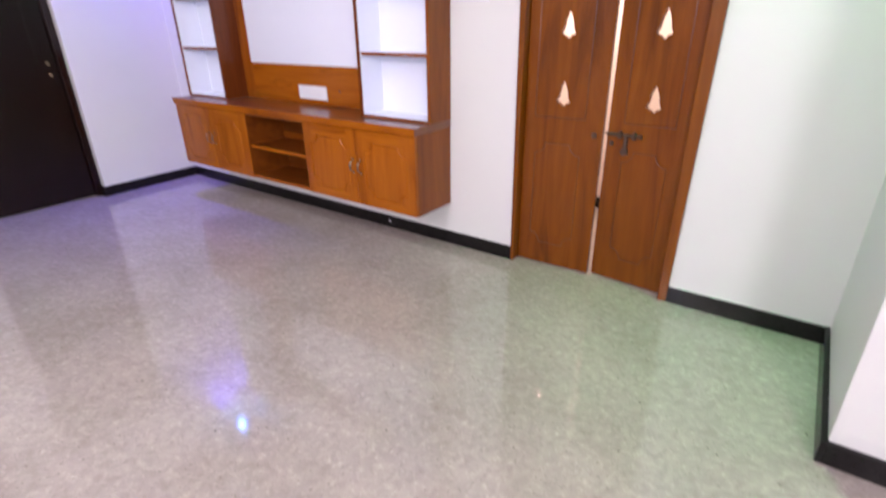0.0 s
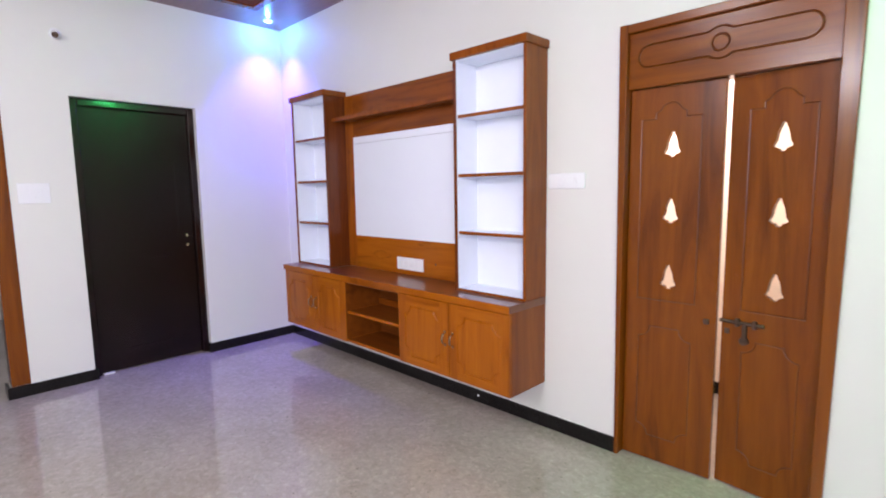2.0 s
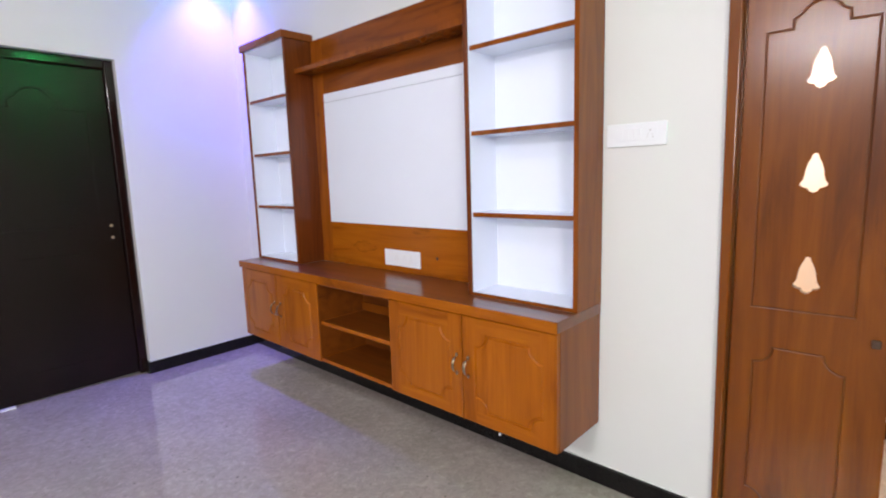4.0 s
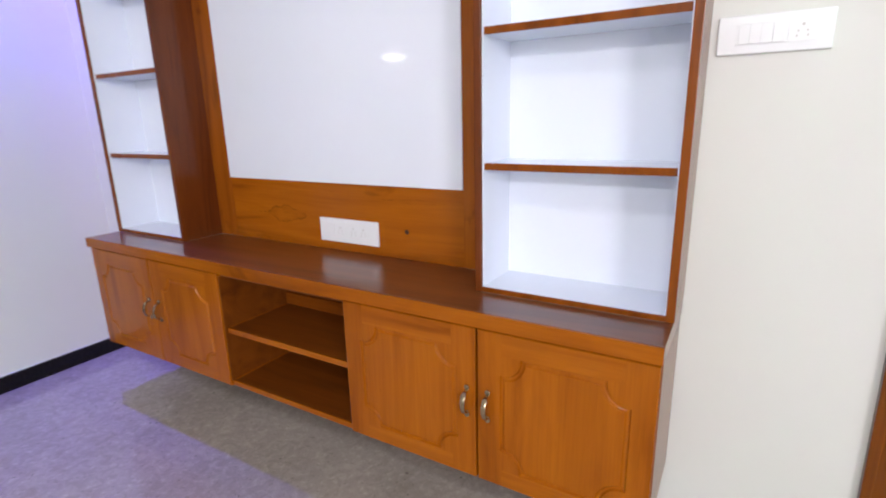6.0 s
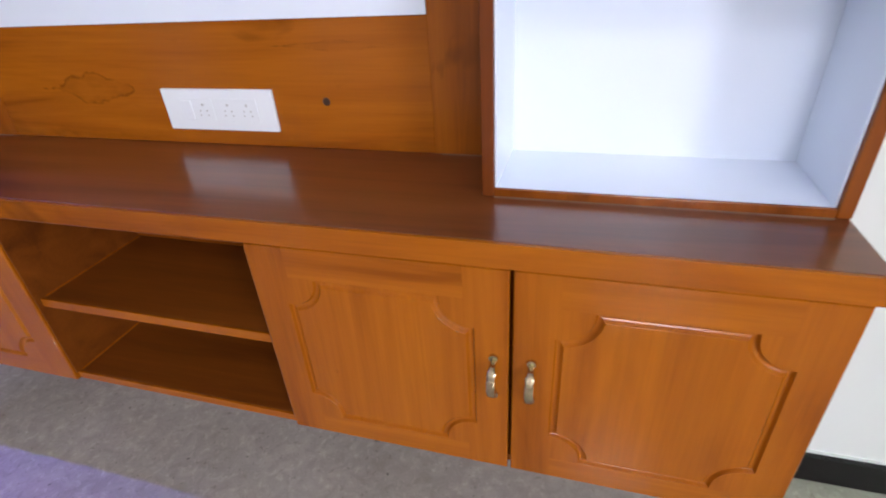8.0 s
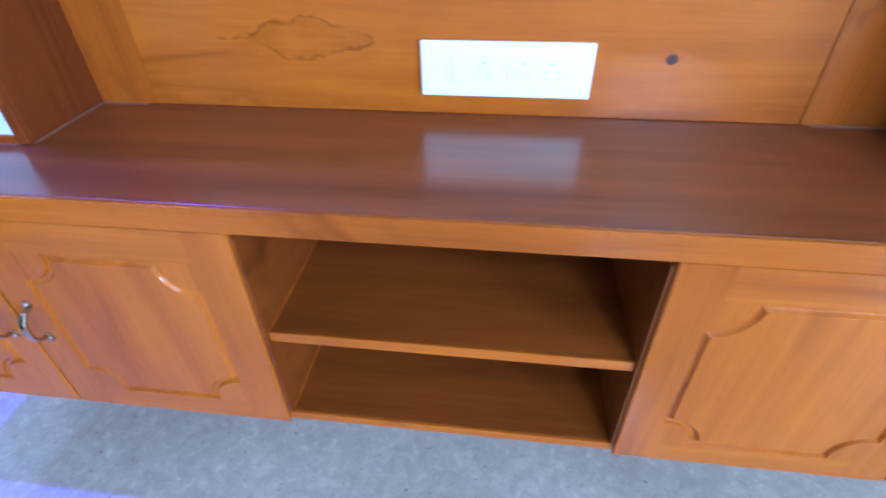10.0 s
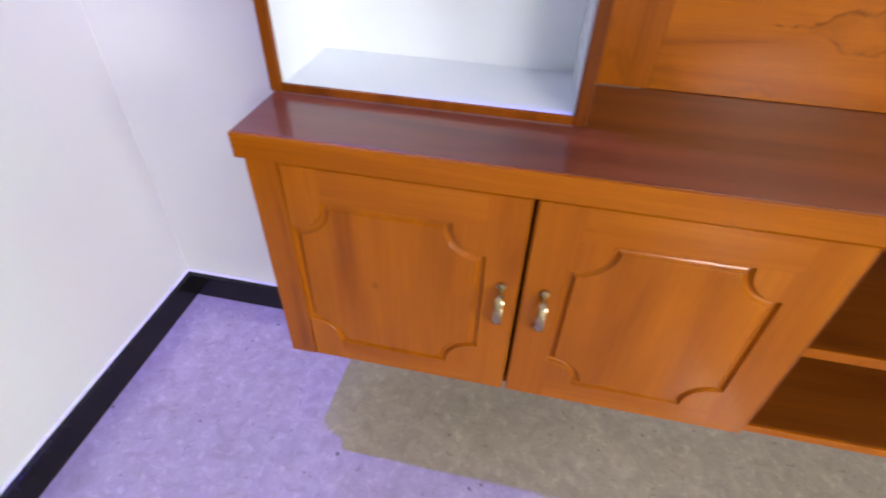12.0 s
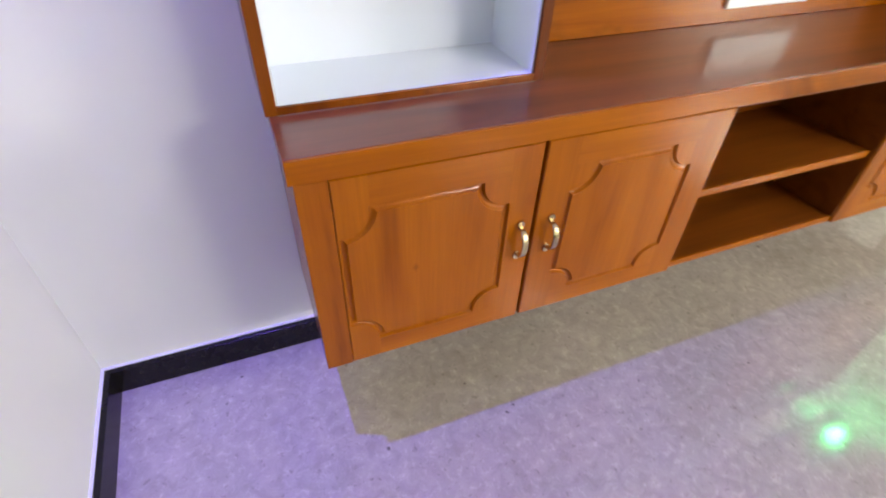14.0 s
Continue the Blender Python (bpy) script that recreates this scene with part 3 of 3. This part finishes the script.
O0, O1 = 1.422, 2.033
left = base_cabinet(X0, O0, [(0.578, 0.969, 0.588, 0.903, 0.941), (0.976, O0 - 0.002, 1.046, 1.342, 1.012)], "orange-brown teak two-door cabinet hung on the wall, violet-lit")
part("end_stile", boxes([(X0, 0.5773, FRONT + 0.001, FRONT + 0.019, BOT, 0.7283)], 0.001), teak_z, left)
right = base_cabinet(O1, X1, [(O1 + 0.002, 2.493, 2.104, 2.429, 2.468), (2.499, X1 - 0.002, 2.572, 2.888, 2.531)], "orange-brown teak two-door cabinet hung on the wall")

niche = thing("open_shelf_unit", ((O0 + O1) / 2, -0.15, BOT), "brown wooden open niche with one shelf between cabinets", "shelf unit")
N0, N1 = O0 + 0.0005, O1 - 0.0005
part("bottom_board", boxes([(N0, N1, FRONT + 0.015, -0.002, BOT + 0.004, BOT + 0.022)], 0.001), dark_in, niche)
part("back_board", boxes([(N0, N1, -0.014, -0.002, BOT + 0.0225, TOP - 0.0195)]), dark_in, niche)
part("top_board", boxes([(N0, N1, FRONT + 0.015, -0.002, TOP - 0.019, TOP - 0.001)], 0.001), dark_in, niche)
part("top_rail", boxes([(N0, N1, FRONT + 0.003, FRONT + 0.0145, 0.7265, TOP - 0.0005)], 0.001), teak_x, niche)
# thin liners added to give the niche sides the same shaded tone
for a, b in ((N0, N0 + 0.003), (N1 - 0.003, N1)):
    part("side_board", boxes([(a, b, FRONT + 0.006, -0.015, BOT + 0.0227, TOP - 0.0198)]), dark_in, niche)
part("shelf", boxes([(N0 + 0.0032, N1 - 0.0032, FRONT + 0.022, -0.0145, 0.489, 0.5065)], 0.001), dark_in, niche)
part("shelf_lipping", boxes([(N0 + 0.0032, N1 - 0.0032, FRONT + 0.016, FRONT + 0.0215, 0.487, 0.508)], 0.001), teak_x, niche)

part("corner_bead", boxes([(N0 + 0.0032, N0 + 0.006, FRONT + 0.02, -0.015, BOT + 0.0222, BOT + 0.0245)]), teak_x, niche, "pale wooden bead in the inner corner")
part("corner_bead", boxes([(N0 + 0.0032, N0 + 0.0055, FRONT + 0.03, -0.030, 0.5067, 0.5085)]), teak_x, niche, "pale wooden bead in the inner corner")
part("bottom_lipping", boxes([(N0, N1, FRONT + 0.009, FRONT + 0.0146, BOT + 0.003, BOT + 0.0225)], 0.001), teak_x, niche)
# redder, lighter strip along the back board, just above the shelf
part("hanging_rail", boxes([(N0 + 0.002, N1 - 0.002, -0.028, -0.0147, 0.5087, 0.560)], 0.002), side_x, niche)

top = thing("worktop", (1.735, -0.16, TOP), "long glossy dark-stained teak top over the wall cabinets", "worktop")
part("board", boxes([(0.516, 2.953, FRONT - 0.004, -0.002, TOP + 0.0005, SLAB)], 0.0012), deep_x, top)
part("front_lipping", boxes([(0.516, 2.953, FRONT - 0.011, FRONT - 0.0042, TOP + 0.0005, SLAB - 0.0004)], 0.0006), teak_x, top)

TF, TT = -0.199, 2.146


def shelf_tower(x0, x1, label, inner):
    unit = thing("shelf_tower", ((x0 + x1) / 2, -0.09, SLAB), label, "shelf tower", "shelf towers of the television unit")
    w = 0.020
    for i, (a, b) in enumerate(((x0, x0 + w), (x1 - w, x1))):
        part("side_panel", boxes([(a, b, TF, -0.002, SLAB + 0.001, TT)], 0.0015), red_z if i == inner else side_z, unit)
    part("bottom_rail", boxes([(x0 + w, x1 - w, TF + 0.001, TF + 0.008, SLAB + 0.001, 0.792)], 0.001), side_z, unit)
    c, d = x0 + w + 0.0005, x1 - w - 0.0005
    part("back_panel", boxes([(c + 0.003, d - 0.003, -0.012, -0.002, SLAB + 0.001, TT - 0.006)]), white_laminate, unit, "glossy white laminate back")
    part("lining", boxes([(c, c + 0.003, TF + 0.008, -0.002, SLAB + 0.001, TT - 0.006)]), white_laminate, unit, "white laminate lining")
    part("lining", boxes([(d - 0.003, d, TF + 0.008, -0.002, SLAB + 0.001, TT - 0.006)]), white_laminate, unit, "white laminate lining")
    part("floor_board", boxes([(c + 0.003, d - 0.003, TF + 0.008, -0.012, SLAB + 0.001, 0.7917)]), white_laminate, unit, "white laminate shelf floor")
    part("ceiling_board", boxes([(c, d, TF + 0.003, -0.002, TT - 0.0055, TT - 0.0005)]), white_laminate, unit, "white laminate")
    for z in (1.134, 1.478, 1.825):
        board = part("shelf", boxes([(c + 0.003, d - 0.003, TF + 0.020, -0.012, z - 0.009, z + 0.008)]), white_laminate, unit, "white laminate shelf")
        part("shelf_edge", boxes([(c + 0.003, d - 0.003, TF + 0.014, TF + 0.0195, z - 0.010, z + 0.009)], 0.001), side_z, board, "brown wooden edge strip")
    part("cap", boxes([(x0 - 0.008, x1 + 0.012, TF - 0.018, -0.002, TT + 0.0005, 2.190)], 0.003), side_z, unit, "overhanging brown wooden cap")


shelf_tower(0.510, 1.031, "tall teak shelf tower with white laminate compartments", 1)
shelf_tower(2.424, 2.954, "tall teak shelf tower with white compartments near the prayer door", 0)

backing = thing("television_backing", (1.705, -0.01, SLAB), "teak backing board with a glossy white television panel", "wall panel")
PX0, PX1, PZ0, PZ1 = 1.143, 2.288, 1.038, 1.821
L0, L1 = 1.0315, 2.4235
part("lower_board", boxes([(PX0, PX1, -0.012, -0.002, SLAB + 0.001, PZ0 - 0.0005)], 0.0008), teak_figured, backing)
part("upper_board", boxes([(PX0, PX1, -0.012, -0.002, PZ1 + 0.0005, 2.152)], 0.0008), side_x, backing)
part("side_board", boxes([(L0, PX0 - 0.0005, -0.0135, -0.002, SLAB + 0.001, 2.152)], 0.0008), teak_knotty, backing)
part("side_board", boxes([(PX1 + 0.0005, L1, -0.0135, -0.002, SLAB + 0.001, 2.152)], 0.0008), teak_knotty, backing)
part("television_panel", boxes([(PX0, PX1, -0.017, -0.002, PZ0, 1.768)], 0.001), white_laminate, backing, "glossy white laminate panel")
part("television_panel", boxes([(PX0, PX1, -0.017, -0.002, 1.770, PZ1)], 0.001), white_laminate, backing, "narrow glossy white laminate strip")
bracket = thing("wall_shelf", (1.725, -0.06, 1.944), "narrow brown teak shelf bridging the two towers", "shelf")
part("board", boxes([(L0 + 0.0005, L1 - 0.0005, -0.140, -0.0138, 1.944, 1.972)], 0.002), side_z, bracket)
# thin pale sealant bead in the inner corners of the worktop
bead = thing("sealant_bead", (1.725, -0.014, SLAB), "thin pale sealant line along the teak board", "sealant")
pale_bead = plain("pale_sealant", (0.17, 0.105, 0.07), 0.35, vary=0.2, scale=50.0)
for row in ((1.034, 1.128, -0.0165, -0.0136), (2.300, 2.421, -0.0165, -0.0136), (1.0318, 1.0336, -0.190, -0.0166), (2.4212, 2.4232, -0.190, -0.0166),
            (0.530, 1.012, TF - 0.0012, TF + 0.0008), (2.444, 2.934, TF - 0.0012, TF + 0.0008)):
    part("bead", boxes([(*row, SLAB, SLAB + 0.0014)]), pale_bead, bead)

# ---- small things ----


def pins(bm, x, z, y, s=1.0):
    cylinder(bm, (x, y, z + 0.012 * s), (x, y - 0.0012, z + 0.012 * s), 0.0032 * s, 12)
    for dx, dz in ((-0.0085, -0.001), (0.0085, -0.001), (-0.010, -0.011), (0.010, -0.011)):
        cylinder(bm, (x + dx * s, y, z + dz * s), (x + dx * s, y - 0.0012, z + dz * s), 0.0020 * s, 10)
    return bm


def socket_plate(x0, x1, z0, z1, y, label, modules, sockets, switches):
    unit = thing("socket_plate", ((x0 + x1) / 2, y, (z0 + z1) / 2), label, "wall socket")
    part("cover", boxes([(x0, x1, y - 0.010, y, z0, z1)], 0.003), white_plastic, unit)
    for a, b, c, d in modules:
        m = part("module", boxes([(a, b, y - 0.0118, y - 0.0102, c, d)], 0.0006), white_plastic, unit)
        for x, z in sockets:
            if a < x < b:
                part("pin_holes", pins(bmesh.new(), x, z, y - 0.0119), grey_plastic, m, "dark socket holes")
        for x, z in switches:
            if a < x < b:
                part("rocker", boxes([(x - 0.011, x + 0.011, y - 0.0145, y - 0.0119, z - 0.021, z + 0.021)], 0.001), white_plastic, m, "white rocker switch")


socket_plate(1.656, 1.939, 0.813, 0.904, -0.0122, "long white socket plate with three sockets on the teak board",
             [(1.698, 1.786, 0.836, 0.885), (1.801, 1.898, 0.836, 0.885)], [(1.761, 0.859), (1.825, 0.859), (1.873, 0.859)], [(1.721, 0.859)])
socket_plate(2.970, 3.192, 1.390, 1.474, 0.0, "white switch and socket plate on the white wall",
             [(3.008, 3.108, 1.409, 1.455), (3.109, 3.160, 1.409, 1.455)], [(3.135, 1.432)], [(3.024, 1.432), (3.046, 1.432), (3.068, 1.432), (3.091, 1.432)])

west_plate = thing("switch_plate", (0, -1.92, 1.41), "large white switchboard plate on the white wall", "wall switch")
part("cover", boxes([(0, 0.010, -2.025, -1.845, 1.345, 1.485)], 0.003), white_plastic, west_plate)
for i in range(4):
    for z in (1.385, 1.445):
        part("rocker", boxes([(0.0102, 0.0135, -2.000 + i * 0.036, -1.974 + i * 0.036, z - 0.02, z + 0.02)], 0.001), white_plastic, west_plate, "white rocker switch")

grommet = bmesh.new()
outer, inner, deep = [], [], []
for i in range(24):
    a = math.tau * i / 24
    for ring_list, r, y in ((outer, 0.0094, -0.0122), (inner, 0.0084, -0.0134), (deep, 0.0074, -0.0124)):
        ring_list.append(grommet.verts.new((2.060 + r * math.cos(a), y, 0.879 + r * math.sin(a))))
for i in range(24):
    j = (i + 1) % 24
    grommet.faces.new((outer[i], outer[j], inner[j], inner[i])), grommet.faces.new((inner[i], inner[j], deep[j], deep[i]))
hole = thing("cable_hole", (2.060, -0.012, 0.879), "small round cable hole with brown rim in the teak board", "cable hole")
part("rim", grommet, dark_in, hole, smooth=True)
part("opening", cylinder(bmesh.new(), (2.060, -0.0121, 0.879), (2.060, -0.0127, 0.879), 0.0074, 24), iron, hole, "dark opening")

plug = thing("wall_plug", (2.452, -ST, 0.047), "small white plastic plug in the black stone baseboard", "wall plug")
part("collar", cylinder(bmesh.new(), (2.452, -ST, 0.047), (2.452, -ST - 0.004, 0.047), 0.008, 18, 0.0065), white_plastic, plug)
part("stub", cylinder(bmesh.new(), (2.452, -ST - 0.0041, 0.047), (2.452, -ST - 0.009, 0.047), 0.0045, 14, 0.003), white_plastic, plug)

holder = thing("lamp_holder", (0, -1.725, 2.52), "small white wall lamp holder with a dark empty socket", "lamp holder")
part("base", cylinder(bmesh.new(), (0, -1.725, 2.52), (0.012, -1.725, 2.52), 0.038, 28), white_plastic, holder)
part("neck", cylinder(bmesh.new(), (0.010, -1.725, 2.52), (0.060, -1.735, 2.500), 0.026, 24, 0.023), white_plastic, holder)
part("socket", cylinder(bmesh.new(), (0.0595, -1.735, 2.5003), (0.066, -1.7362, 2.4978), 0.020, 24), iron, holder, "dark socket opening")

# the west wall and all that is fixed to it stand a little out of square
WEST = Matrix.Rotation(radians(1.4), 4, "Z")
for ob in (wall_west, baseboard_west, trim_west, arch_way, dark, door_light_strip, west_plate, holder):
    ob.matrix_basis = WEST @ ob.matrix_basis


def downlight(x, y, lens, label):
    unit = thing("spotlight", (x, y, CEIL), label, "spotlight", "corner spotlights")
    bm = bmesh.new()
    cylinder(bm, (x, y, CEIL), (x, y, CEIL - 0.006), 0.042, 32, 0.036)
    part("trim_ring", bm, white_plastic, unit)
    bm = bmesh.new()
    bmesh.ops.create_uvsphere(bm, u_segments=20, v_segments=10, radius=0.011, matrix=Matrix.Translation((x, y, CEIL - 0.007)) @ Matrix.Diagonal((1, 1, 0.5, 1)))
    part("lens", bm, lens, unit, "glowing lens", True)


downlight(*SPOT_A, violet_lens, "round recessed spotlight glowing violet in the ceiling border")
downlight(*SPOT_B, green_lens, "round recessed spotlight glowing green in the ceiling border")


def tube(place, turn, length, label):
    unit = thing("unseen_tube_light", place, label, "tube light", "tube lights")
    m = Matrix.Translation(place) @ Matrix.Rotation(radians(turn), 4, "Z")
    for name, bm, mat, note in (("batten", boxes([(-length / 2, length / 2, 0, 0.04, -0.03, 0.03)], 0.004), white_plastic, ""),
                                ("tube", cylinder(bmesh.new(), (-length / 2, -0.018, 0), (length / 2, -0.018, 0), 0.013, 14), tube_glow, "glowing white tube")):
        bmesh.ops.transform(bm, matrix=m, verts=bm.verts)
        part(name, bm, mat, unit, note, name == "tube")


# south tube is an added body for its lamp; both tubes are unseen
tube((3.5, -5.46, 2.72), 0, 1.2, "unseen white tube light assumed on the white wall")
tube((-1.35, -4.76, 2.10), 0, 0.6, "unseen white tube light assumed on the white wall")

# light panel added out of view as a body for the overhead lamp
panel = thing("added_ceiling_panel", (3.0, -2.95, H), "unseen square white light panel added in the ceiling recess", "ceiling light")
part("frame", boxes([(2.68, 3.32, -3.27, -2.63, 3.085, H)], 0.004), white_plastic, panel)
part("diffuser", boxes([(2.70, 3.30, -3.25, -2.65, 3.080, 3.0848)]), tube_glow, panel, "glowing white diffuser")
